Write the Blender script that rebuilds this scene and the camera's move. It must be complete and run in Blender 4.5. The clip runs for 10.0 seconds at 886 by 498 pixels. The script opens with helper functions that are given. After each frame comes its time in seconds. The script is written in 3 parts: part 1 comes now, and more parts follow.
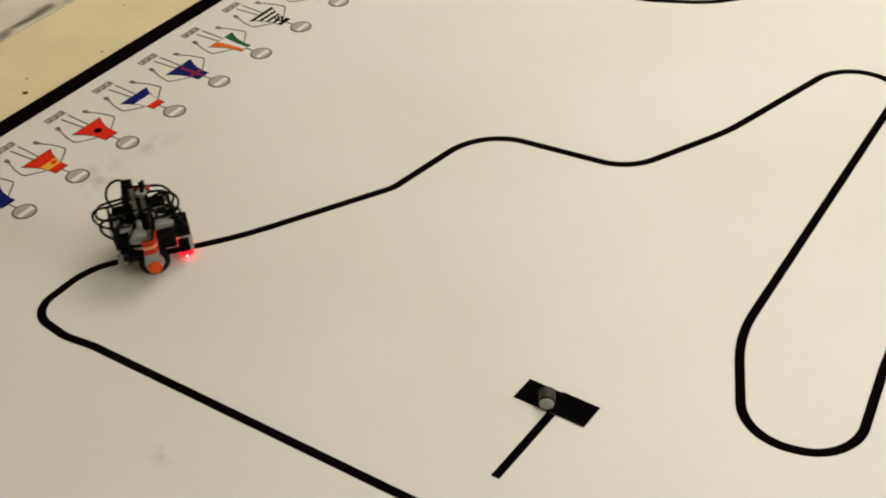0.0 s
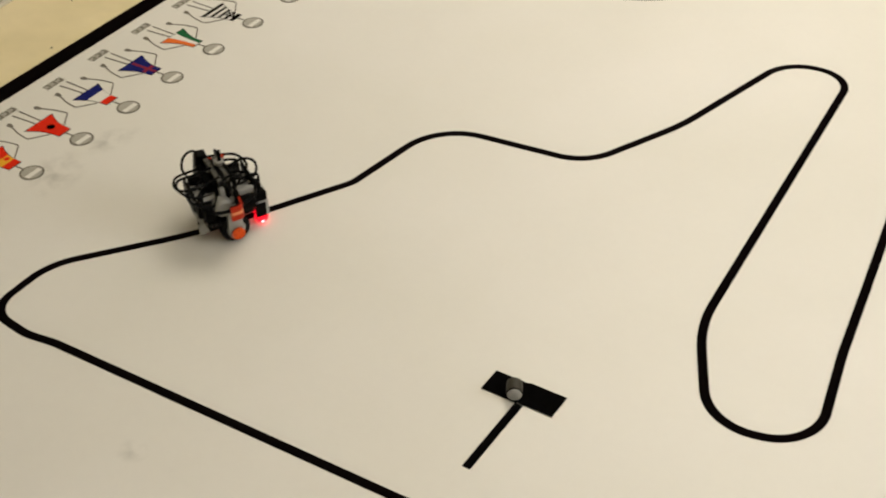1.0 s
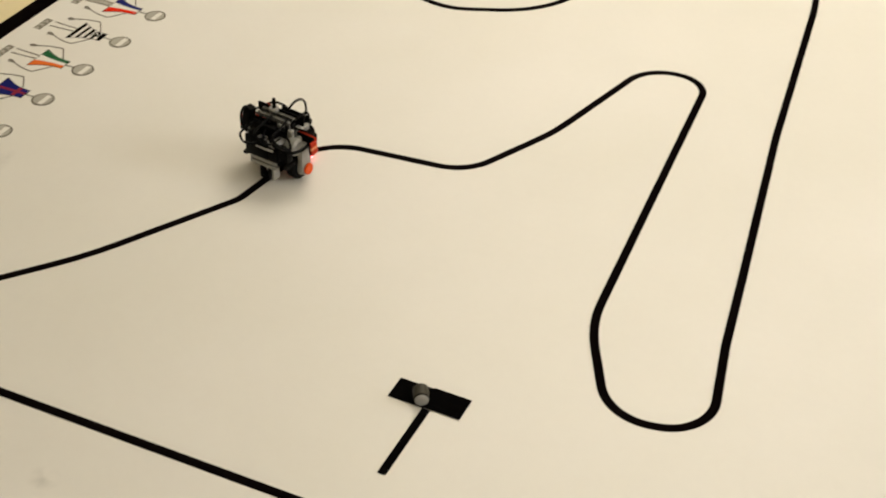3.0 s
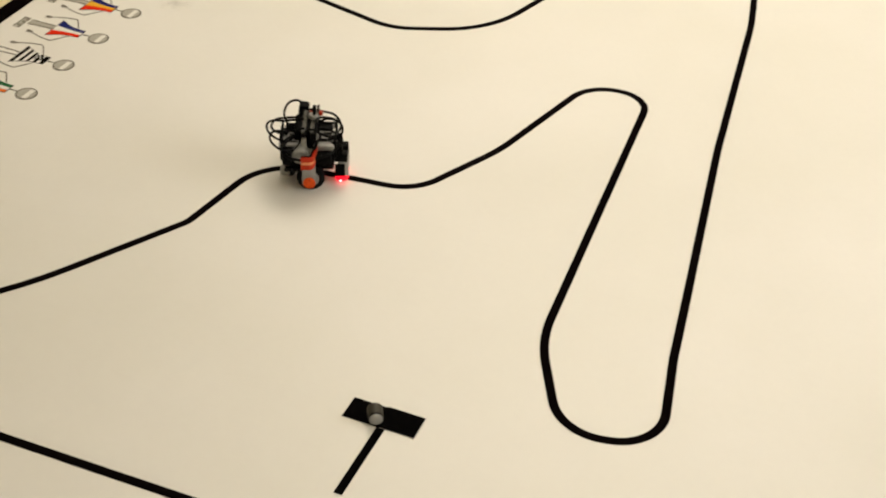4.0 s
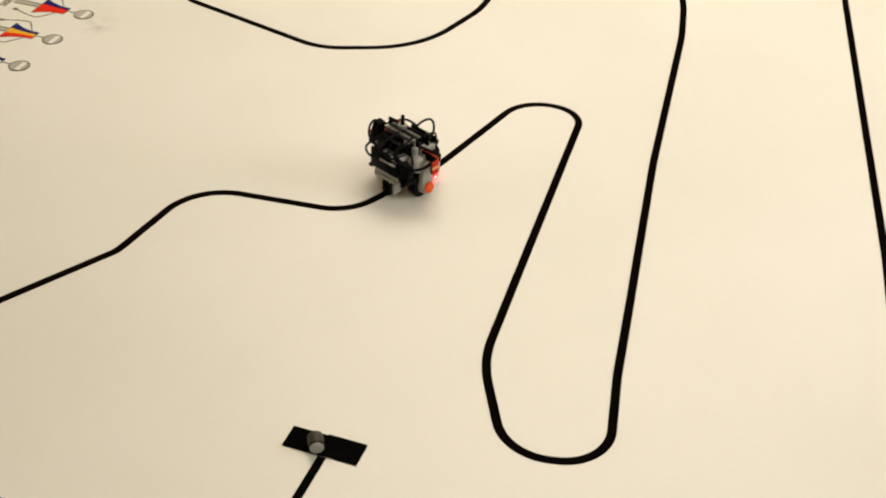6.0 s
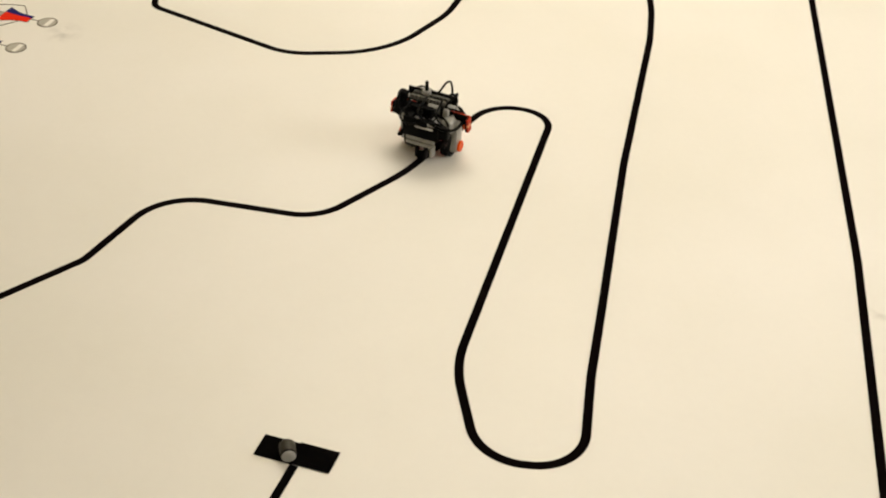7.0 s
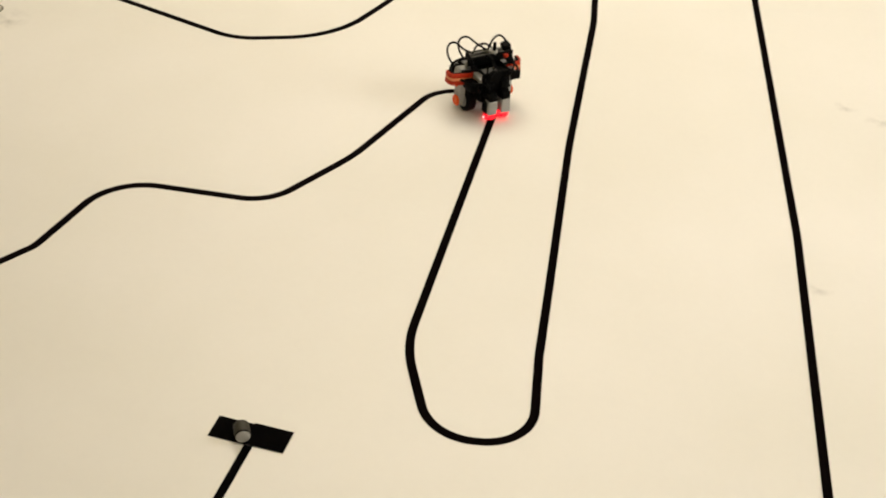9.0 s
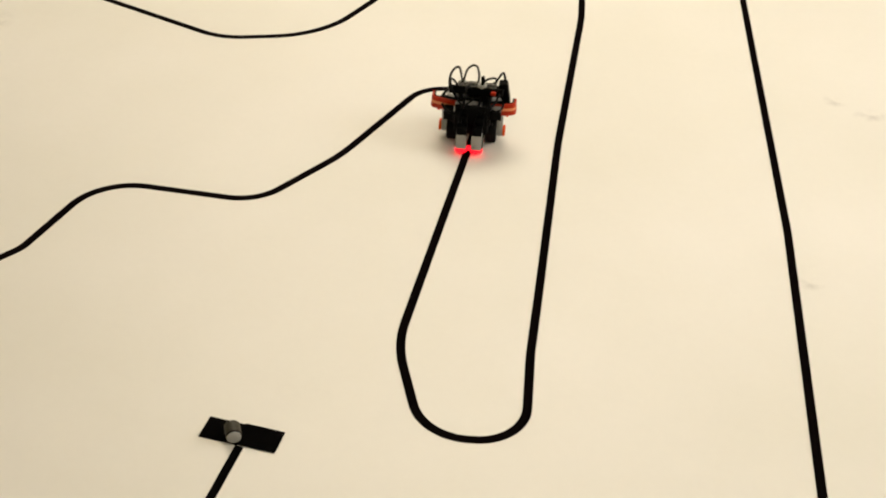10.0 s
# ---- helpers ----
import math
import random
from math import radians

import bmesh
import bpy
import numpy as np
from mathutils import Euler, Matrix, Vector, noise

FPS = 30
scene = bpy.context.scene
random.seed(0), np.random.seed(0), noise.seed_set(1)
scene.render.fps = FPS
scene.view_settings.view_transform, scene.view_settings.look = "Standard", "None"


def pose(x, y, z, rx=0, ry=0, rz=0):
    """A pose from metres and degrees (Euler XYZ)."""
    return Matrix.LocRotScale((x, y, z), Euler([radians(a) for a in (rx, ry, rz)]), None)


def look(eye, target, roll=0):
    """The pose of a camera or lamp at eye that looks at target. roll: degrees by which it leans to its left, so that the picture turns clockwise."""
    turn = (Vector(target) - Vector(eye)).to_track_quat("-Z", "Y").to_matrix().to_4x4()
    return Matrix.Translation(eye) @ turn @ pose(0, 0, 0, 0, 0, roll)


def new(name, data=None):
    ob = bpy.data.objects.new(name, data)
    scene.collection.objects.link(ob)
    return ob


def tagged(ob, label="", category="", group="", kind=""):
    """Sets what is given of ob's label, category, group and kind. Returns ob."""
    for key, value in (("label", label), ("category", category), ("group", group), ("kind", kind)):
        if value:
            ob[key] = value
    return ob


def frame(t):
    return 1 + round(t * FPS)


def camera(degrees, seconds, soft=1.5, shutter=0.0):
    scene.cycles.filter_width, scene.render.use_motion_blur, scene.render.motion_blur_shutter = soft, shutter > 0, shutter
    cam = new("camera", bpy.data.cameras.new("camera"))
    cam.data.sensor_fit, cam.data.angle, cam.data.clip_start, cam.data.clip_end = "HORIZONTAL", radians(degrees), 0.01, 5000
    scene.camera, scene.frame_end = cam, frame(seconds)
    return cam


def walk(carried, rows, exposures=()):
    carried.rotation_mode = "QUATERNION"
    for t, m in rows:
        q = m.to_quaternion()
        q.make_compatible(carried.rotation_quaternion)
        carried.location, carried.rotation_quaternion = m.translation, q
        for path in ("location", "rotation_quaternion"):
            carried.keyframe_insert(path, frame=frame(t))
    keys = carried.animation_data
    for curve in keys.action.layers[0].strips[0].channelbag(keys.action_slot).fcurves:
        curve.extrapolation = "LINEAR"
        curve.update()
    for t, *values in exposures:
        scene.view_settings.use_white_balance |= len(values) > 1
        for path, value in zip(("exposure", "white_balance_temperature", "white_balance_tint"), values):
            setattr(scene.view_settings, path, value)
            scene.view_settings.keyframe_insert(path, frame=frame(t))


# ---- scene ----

# ---- camera and its path ----
cam = camera(34.9, 10.0, soft=2.0, shutter=0.6)
PATH = [
    (0, (1.9227, -2.4103, 1.5057), (0.9505, -1.1640, 0.2770), -4.10),
    (0.5, (1.9158, -2.4127, 1.4956), (0.9668, -1.1453, 0.2699), -3.64),
    (1, (1.8793, -2.4595, 1.5090), (0.9950, -1.1538, 0.2747), -2.19),
    (1.5, (1.8323, -2.5126, 1.5266), (1.0255, -1.1634, 0.2858), -0.57),
    (2, (1.7984, -2.5465, 1.5386), (1.0581, -1.1602, 0.2967), 0.48),
    (2.5, (1.7958, -2.5499, 1.5412), (1.0936, -1.1383, 0.3051), 0.76),
    (4, (1.7770, -2.5744, 1.5716), (1.1862, -1.0925, 0.3581), 2.04),
    (4.5, (1.7757, -2.5770, 1.5763), (1.2126, -1.0775, 0.3707), 2.30),
    (5, (1.7634, -2.5736, 1.5677), (1.2255, -1.0583, 0.3701), 2.56),
    (5.5, (1.7611, -2.5561, 1.5574), (1.2383, -1.0366, 0.3650), 2.37),
    (7, (1.7554, -2.5293, 1.5308), (1.2855, -0.9902, 0.3607), 2.36),
    (7.5, (1.7583, -2.5373, 1.5430), (1.3137, -1.0051, 0.3609), 2.43),
    (8, (1.7710, -2.5486, 1.5502), (1.3394, -1.0160, 0.3645), 2.69),
    (8.5, (1.7764, -2.5560, 1.5602), (1.3589, -1.0216, 0.3729), 2.95),
    (9, (1.7617, -2.5602, 1.5517), (1.3682, -1.0174, 0.3680), 3.28),
    (9.5, (1.7609, -2.5568, 1.5494), (1.3761, -1.0132, 0.3646), 3.22),
    (10, (1.7548, -2.5558, 1.5425), (1.3794, -1.0088, 0.3600), 3.15),
]
EXPOSURES = [(0, 0.05, 6000, 10), (1.5, 0.07, 6250, 10), (2.5, 0.09, 6300, 10), (4, 0.14, 6420, 10), (5.5, 0.16, 6420, 10), (10, 0.13, 6520, 10)]
walk(cam, [(t, look(eye, target, roll)) for t, eye, target, roll in PATH], EXPOSURES)

# ---- light ----
world = bpy.data.worlds.new("world")
scene.world = world
world.use_nodes = True
sky = world.node_tree.nodes.new("ShaderNodeTexSky")
sky.sky_type, sky.sun_disc, sky.sun_elevation, sky.sun_rotation = "NISHITA", False, radians(35), radians(60)
world.node_tree.links.new(sky.outputs[0], world.node_tree.nodes["Background"].inputs[0])
world.node_tree.nodes["Background"].inputs[1].default_value = 0.1


def area_lamp(name, m, sx, sy, watts, colour):
    data = bpy.data.lights.new(name, "AREA")
    data.shape, data.size, data.size_y, data.energy, data.color = "RECTANGLE", sx, sy, watts, colour
    ob = new(name, data)
    ob.matrix_basis = m
    return ob


WARM = (1.0, 0.89, 0.715)
area_lamp("ceiling_lamp_light", pose(0.7, 1.3, 2.6), 2.0, 1.6, 47, WARM)
area_lamp("ceiling_lamp_light", pose(2.5, -1.7, 2.6), 2.0, 1.6, 4, WARM)
# side light added to brighten the right of the mat; its source is unseen
area_lamp("added_side_light", look((4.35, 0.2, 1.5), (0.5, -0.4, 0.2)), 1.6, 1.3, 46, (1.0, 0.955, 0.88))


# ---- materials ----
def material(name, colour, rough=0.5, metal=0.0, vary=0.06, scale=30.0, bump=0.0, emit=None, coat=0.0, stain=0.0, stain_scale=4.0, trans=0.0, spec=0.5):
    """A principled surface whose colour, gloss and relief vary at two scales."""
    mat = bpy.data.materials.new(name)
    mat.use_nodes = True
    nt = mat.node_tree
    p = nt.nodes["Principled BSDF"]
    p.inputs["Roughness"].default_value, p.inputs["Metallic"].default_value = rough, metal
    p.inputs["Coat Weight"].default_value = coat
    p.inputs["Specular IOR Level"].default_value = spec
    p.inputs["Transmission Weight"].default_value = trans
    geo = nt.nodes.new("ShaderNodeTexCoord")
    fine, wide = nt.nodes.new("ShaderNodeTexNoise"), nt.nodes.new("ShaderNodeTexNoise")
    for n, s, d in ((fine, scale, 6.0), (wide, stain_scale, 4.0)):
        n.inputs["Scale"].default_value, n.inputs["Detail"].default_value = s, d
        nt.links.new(geo.outputs["Object"], n.inputs["Vector"])
    mix = nt.nodes.new("ShaderNodeMix")
    mix.data_type = "RGBA"
    mix.inputs[6].default_value = (*[c * (1 - vary) for c in colour], 1)
    mix.inputs[7].default_value = (*[min(1, c * (1 + vary)) for c in colour], 1)
    nt.links.new(fine.outputs[0], mix.inputs[0])
    ramp = nt.nodes.new("ShaderNodeValToRGB")
    ramp.color_ramp.elements[0].position, ramp.color_ramp.elements[1].position = 0.35, 0.7
    low = 1 - stain
    ramp.color_ramp.elements[0].color, ramp.color_ramp.elements[1].color = (low, low, low * (1 - stain * 0.5), 1), (1, 1, 1, 1)
    nt.links.new(wide.outputs[0], ramp.inputs[0])
    mul = nt.nodes.new("ShaderNodeMix")
    mul.data_type, mul.blend_type = "RGBA", "MULTIPLY"
    mul.inputs[0].default_value = 1.0
    nt.links.new(mix.outputs[2], mul.inputs[6])
    nt.links.new(ramp.outputs[0], mul.inputs[7])
    nt.links.new(mul.outputs[2], p.inputs["Base Color"])
    spread = nt.nodes.new("ShaderNodeMapRange")
    spread.inputs[3].default_value, spread.inputs[4].default_value = max(0.02, rough - 0.08), min(1.0, rough + 0.08)
    nt.links.new(wide.outputs[0], spread.inputs[0])
    nt.links.new(spread.outputs[0], p.inputs["Roughness"])
    if bump:
        b = nt.nodes.new("ShaderNodeBump")
        b.inputs["Strength"].default_value, b.inputs["Distance"].default_value = bump, 0.002
        nt.links.new(fine.outputs[0], b.inputs["Height"])
        nt.links.new(b.outputs[0], p.inputs["Normal"])
    if emit:
        p.inputs["Emission Color"].default_value, p.inputs["Emission Strength"].default_value = (*emit[:3], 1), emit[3]
    return mat


M_VINYL = material("white_vinyl", (0.80, 0.78, 0.74), 0.45, vary=0.015, scale=60, bump=0.03, stain=0.06, stain_scale=1.6)
M_INK = material("black_ink", (0.0035, 0.0025, 0.0025), 0.6, vary=0.3, scale=90, spec=0.0)
M_TAPE = material("black_tape", (0.003, 0.0028, 0.0028), 0.55, vary=0.3, scale=60, bump=0.1, spec=0.0)
M_BOARD = material("yellow_painted_board", (0.86, 0.74, 0.47), 0.5, vary=0.05, scale=25, bump=0.1, stain=0.12, stain_scale=5)
M_FLOOR = material("cream_floor", (0.80, 0.75, 0.64), 0.5, vary=0.08, scale=20, bump=0.1, stain=0.25, stain_scale=4)
M_WALL = material("painted_wall", (0.72, 0.68, 0.58), 0.8, vary=0.03, scale=40, bump=0.1, stain=0.06)
M_CEIL = material("white_ceiling", (0.80, 0.78, 0.73), 0.9, vary=0.02, scale=50)
M_PENCIL = material("grey_print", (0.17, 0.155, 0.125), 0.45, vary=0.2, scale=150, spec=0.05)
M_HEAD = material("pale_grey_print", (0.42, 0.40, 0.35), 0.45, vary=0.1, scale=200, spec=0.05)
M_WHITE = material("white_print", (0.78, 0.76, 0.71), 0.45, vary=0.02, scale=100)
M_RED = material("red_print", (0.72, 0.024, 0.006), 0.42, vary=0.1, scale=120, spec=0.05)
M_BLUE = material("blue_print", (0.007, 0.011, 0.125), 0.42, vary=0.15, scale=120, spec=0.05)
M_CROSS = material("dull_red_print", (0.26, 0.025, 0.05), 0.42, vary=0.1, scale=120, spec=0.05)
M_GREEN = material("green_print", (0.015, 0.11, 0.04), 0.42, vary=0.15, scale=120, spec=0.05)
M_ORANGE = material("orange_print", (0.75, 0.16, 0.03), 0.42, vary=0.1, scale=120, spec=0.05)
M_YELLOW = material("yellow_print", (0.78, 0.40, 0.03), 0.42, vary=0.1, scale=120, spec=0.05)
M_GREY = material("light_grey_plastic", (0.33, 0.325, 0.315), 0.32, vary=0.06, scale=140, stain=0.1, stain_scale=30)
M_MID = material("mid_grey_plastic", (0.085, 0.083, 0.076), 0.28, vary=0.08, scale=140, stain=0.15, stain_scale=40)
M_WHITEPL = material("white_plastic", (0.31, 0.305, 0.29), 0.32, vary=0.05, scale=140, stain=0.1, stain_scale=30)
M_DARK = material("dark_grey_plastic", (0.010, 0.0095, 0.009), 0.4, vary=0.15, scale=140, spec=0.09)
M_BLACK = material("black_plastic", (0.0022, 0.0022, 0.0022), 0.4, vary=0.2, scale=140, spec=0.035)
M_RUBBER = material("black_rubber", (0.008, 0.008, 0.008), 0.75, vary=0.2, scale=200, bump=0.2, spec=0.04)
M_CABLE = material("black_cable", (0.0022, 0.0022, 0.0022), 0.4, vary=0.2, scale=100, spec=0.05)
M_HUB = material("orange_plastic", (0.74, 0.085, 0.005), 0.34, vary=0.06, scale=140, spec=0.2)
M_WING = material("red_plastic", (0.42, 0.028, 0.008), 0.36, vary=0.08, scale=140, spec=0.12)
M_STRIPE = material("pale_orange_plastic", (0.74, 0.27, 0.12), 0.4, vary=0.06, scale=140, spec=0.12)
M_LED_GLOW = material("red_led_glow", (0.8, 0.02, 0.02), 0.3, emit=(1.0, 0.006, 0.02, 1.4))
M_CORE = material("red_led_core", (0.9, 0.3, 0.3), 0.3, emit=(1.0, 0.40, 0.40, 6.0))
M_SMOKE = material("smoky_plastic", (0.04, 0.036, 0.027), 0.5, vary=0.15, scale=100, stain=0.3, stain_scale=60, spec=0.3)
M_CAP = material("pale_cap", (0.36, 0.36, 0.35), 0.35, vary=0.06, scale=150)
M_SPOT = material("dark_speck", (0.06, 0.035, 0.015), 0.7)
M_LAMP = material("lamp_panel", (0.9, 0.9, 0.85), 0.5, emit=(1.0, 0.88, 0.7, 1.2))
M_GLASS = material("window_glass", (0.95, 0.97, 0.97), 0.04, trans=1.0, vary=0.0)


def smudge_material(name, colour, most, grain=28):
    """A thin dirt film that fades out in ragged clouds towards its rim."""
    mat = bpy.data.materials.new(name)
    mat.use_nodes = True
    nt = mat.node_tree
    p, out = nt.nodes["Principled BSDF"], nt.nodes["Material Output"]
    p.inputs["Base Color"].default_value = (*colour, 1)
    p.inputs["Roughness"].default_value = 0.8
    p.inputs["Specular IOR Level"].default_value = 0.1
    co = nt.nodes.new("ShaderNodeTexCoord")
    grad = nt.nodes.new("ShaderNodeTexGradient")
    grad.gradient_type = "SPHERICAL"
    put = nt.nodes.new("ShaderNodeMapping")
    put.inputs["Location"].default_value, put.inputs["Scale"].default_value = (-1, -1, 0), (2, 2, 0)
    cloud = nt.nodes.new("ShaderNodeTexNoise")
    cloud.inputs["Scale"].default_value, cloud.inputs["Detail"].default_value = grain, 5
    soft = nt.nodes.new("ShaderNodeMapRange")
    soft.inputs[1].default_value, soft.inputs[2].default_value = 0.42, 0.75
    a, b, see, mix = nt.nodes.new("ShaderNodeMath"), nt.nodes.new("ShaderNodeMath"), nt.nodes.new("ShaderNodeBsdfTransparent"), nt.nodes.new("ShaderNodeMixShader")
    a.operation = b.operation = "MULTIPLY"
    b.inputs[1].default_value = most
    nt.links.new(co.outputs["Generated"], put.inputs[0])
    nt.links.new(put.outputs[0], grad.inputs[0])
    nt.links.new(co.outputs["Object"], cloud.inputs[0])
    nt.links.new(cloud.outputs[0], soft.inputs[0])
    nt.links.new(grad.outputs[1], a.inputs[0])
    nt.links.new(soft.outputs[0], a.inputs[1])
    nt.links.new(a.outputs[0], b.inputs[0])
    nt.links.new(b.outputs[0], mix.inputs[0])
    nt.links.new(see.outputs[0], mix.inputs[1])
    nt.links.new(p.outputs[0], mix.inputs[2])
    nt.links.new(mix.outputs[0], out.inputs[0])
    return mat


M_DIRT = smudge_material("brown_dirt", (0.12, 0.07, 0.025), 1.0, 9)
M_SMUDGE = smudge_material("grey_smudge", (0.16, 0.13, 0.09), 0.38)


# ---- mesh helpers ----
def mesh_of(name, bm, mat):
    me = bpy.data.meshes.new(name)
    bmesh.ops.recalc_face_normals(bm, faces=bm.faces)
    bm.to_mesh(me)
    bm.free()
    me.materials.append(mat)
    return me


def part(name, bm, mat, parent=None, label="", m=None, smooth=False):
    me = mesh_of(name, bm, mat)
    if smooth:
        for f in me.polygons:
            f.use_smooth = True
        me.set_sharp_from_angle(angle=radians(40))
    ob = new(name, me)
    if m is not None:
        ob.matrix_basis = m
    if parent is not None:
        ob.parent = parent
    if label:
        tagged(ob, label=label)
    return ob


def box(x0, x1, y0, y1, z0, z1, bevel=0.0, seg=2):
    bm = bmesh.new()
    bmesh.ops.create_cube(bm, size=1)
    for v in bm.verts:
        v.co = Vector(((x0 + x1) / 2 + v.co.x * (x1 - x0), (y0 + y1) / 2 + v.co.y * (y1 - y0), (z0 + z1) / 2 + v.co.z * (z1 - z0)))
    if bevel:
        bmesh.ops.bevel(bm, geom=bm.edges[:], offset=bevel, segments=seg, affect="EDGES", profile=0.5)
    return bm


def moved(bm, m):
    bm.transform(m)
    return bm


def merged(*bms):
    out = bms[0]
    for b in bms[1:]:
        me = bpy.data.meshes.new("t")
        b.to_mesh(me)
        b.free()
        out.from_mesh(me)
        bpy.data.meshes.remove(me)
    return out


def lathe(profile, segs=32):
    """Turn a profile of (radius, height) about z."""
    bm = bmesh.new()
    rings = []
    for r, z in profile:
        rings.append([bm.verts.new((r * math.cos(2 * math.pi * i / segs), r * math.sin(2 * math.pi * i / segs), z)) for i in range(segs)])
    for a, b in zip(rings, rings[1:]):
        for i in range(segs):
            bm.faces.new((a[i], a[(i + 1) % segs], b[(i + 1) % segs], b[i]))
    bm.faces.new(rings[0][::-1])
    bm.faces.new(rings[-1])
    return bm


def disc(r, h, segs=32, bevel=0.0008):
    b = min(bevel, h * 0.4, r * 0.4)
    return lathe([(r - b, 0), (r, b), (r, h - b), (r - b, h)], segs)


def plate(points, z0, z1):
    """A flat polygon with thickness."""
    bm = bmesh.new()
    low = [bm.verts.new((x, y, z0)) for x, y in points]
    top = [bm.verts.new((x, y, z1)) for x, y in points]
    bm.faces.new(low[::-1])
    bm.faces.new(top)
    n = len(points)
    for i in range(n):
        bm.faces.new((low[i], low[(i + 1) % n], top[(i + 1) % n], top[i]))
    return bm


def rounded(verts):
    """A line through corners (x, y, radius), each corner rounded by an arc of its radius."""
    pts = [Vector(verts[0][:2])]
    for (ax, ay, _), (bx, by, r), (cx, cy, _) in zip(verts, verts[1:], verts[2:]):
        a, b, c = Vector((ax, ay)), Vector((bx, by)), Vector((cx, cy))
        u, w = (a - b).normalized(), (c - b).normalized()
        half = math.acos(max(-1, min(1, u.dot(w)))) / 2
        cut = min(r / math.tan(half), (a - b).length * 0.49, (c - b).length * 0.49)
        r = cut * math.tan(half)
        mid = b + (u + w).normalized() * (r / math.sin(half))
        s, e = b + u * cut - mid, b + w * cut - mid
        turn = s.angle_signed(e, 0.0)
        n = max(2, int(abs(turn) / radians(3)))
        for i in range(n + 1):
            k = -turn * i / n
            pts.append(mid + Vector((s.x * math.cos(k) - s.y * math.sin(k), s.x * math.sin(k) + s.y * math.cos(k))))
    pts.append(Vector(verts[-1][:2]))
    return pts


def ribbon(pts, width, z0, z1):
    """A flat strip of constant width along a line."""
    bm = bmesh.new()
    rows = []
    for i, p in enumerate(pts):
        d = (pts[min(i + 1, len(pts) - 1)] - pts[max(i - 1, 0)]).normalized()
        n = Vector((-d.y, d.x)) * width / 2
        rows.append([bm.verts.new((q.x, q.y, z)) for q, z in ((p + n, z0), (p - n, z0), (p - n, z1), (p + n, z1))])
    for a, b in zip(rows, rows[1:]):
        for k in range(4):
            bm.faces.new((a[k], a[(k + 1) % 4], b[(k + 1) % 4], b[k]))
    bm.faces.new(rows[0])
    bm.faces.new(rows[-1][::-1])
    return bm


def smooth_path(points, steps=8):
    """A soft line through points in space."""
    p = [Vector(q) for q in points]
    p = [2 * p[0] - p[1]] + p + [2 * p[-1] - p[-2]]
    out = []
    for i in range(1, len(p) - 2):
        for s in range(steps):
            t = s / steps
            out.append(0.5 * (2 * p[i] + (p[i + 1] - p[i - 1]) * t + (2 * p[i - 1] - 5 * p[i] + 4 * p[i + 1] - p[i + 2]) * t * t + (3 * p[i] - p[i - 1] - 3 * p[i + 1] + p[i + 2]) * t ** 3))
    return out + [p[-2]]


def tube(points, radius, sides=10, steps=8):
    line = smooth_path(points, steps)
    bm = bmesh.new()
    rings, up = [], Vector((0.13, 0.21, 0.97))
    for i, c in enumerate(line):
        d = (line[min(i + 1, len(line) - 1)] - line[max(i - 1, 0)]).normalized()
        a = (up - d * up.dot(d)).normalized()
        up, b = a, d.cross(a)
        rings.append([bm.verts.new(c + radius * (a * math.cos(2 * math.pi * k / sides) + b * math.sin(2 * math.pi * k / sides))) for k in range(sides)])
    for r, s in zip(rings, rings[1:]):
        for k in range(sides):
            bm.faces.new((r[k], r[(k + 1) % sides], s[(k + 1) % sides], s[k]))
    bm.faces.new(rings[0][::-1])
    bm.faces.new(rings[-1])
    return bm


STUD = 0.008


def beam(n, thick=0.0074):
    """A studless beam of n holes along x, centred, its holes running through z."""
    bm = bmesh.new()
    segs, hole, half = 16, 0.0026, 0.0037
    for c in range(n):
        cx = (c - (n - 1) / 2) * STUD
        loops = []
        for z in (-thick / 2, thick / 2):
            inner, outer = [], []
            for i in range(segs):
                a = 2 * math.pi * i / segs
                ca, sa = math.cos(a), math.sin(a)
                inner.append(bm.verts.new((cx + hole * ca, hole * sa, z)))
                flat = (c > 0 and ca < -1e-6) or (c < n - 1 and ca > 1e-6)
                if flat:
                    k = min(STUD / 2 / abs(ca), half / max(abs(sa), 1e-6))
                    o = (cx + k * ca, k * sa, z)
                else:
                    o = (cx + half * ca, half * sa, z)
                outer.append(bm.verts.new(o))
            loops.append((inner, outer))
        (il, ol), (ih, oh) = loops
        for i in range(segs):
            j = (i + 1) % segs
            bm.faces.new((il[i], il[j], ol[j], ol[i]))
            bm.faces.new((ih[j], ih[i], oh[i], oh[j]))
            bm.faces.new((il[j], il[i], ih[i], ih[j]))
            bm.faces.new((ol[i], ol[j], oh[j], oh[i]))
    return bm


def stadium(length, width, depth, bevel=0.0025):
    """A slab with round ends along x, centred, its thickness along z."""
    pts = []
    r, s = width / 2, length / 2 - width / 2
    for i in range(13):
        a = -math.pi / 2 + math.pi * i / 12
        pts.append((s + r * math.cos(a), r * math.sin(a)))
    for i in range(13):
        a = math.pi / 2 + math.pi * i / 12
        pts.append((-s + r * math.cos(a), r * math.sin(a)))
    bm = plate(pts, -depth / 2, depth / 2)
    if bevel:
        edges = [e for e in bm.edges if abs(e.verts[0].co.z - e.verts[1].co.z) < 1e-6]
        bmesh.ops.bevel(bm, geom=edges, offset=bevel, segments=3, affect="EDGES", profile=0.5)
    return bm


# ---- the setting ----
BOARD_TOP = -0.0015
FLOOR_Z = -0.022
X0, X1, Y0, Y1 = -3.2, 4.6, -4.6, 4.2

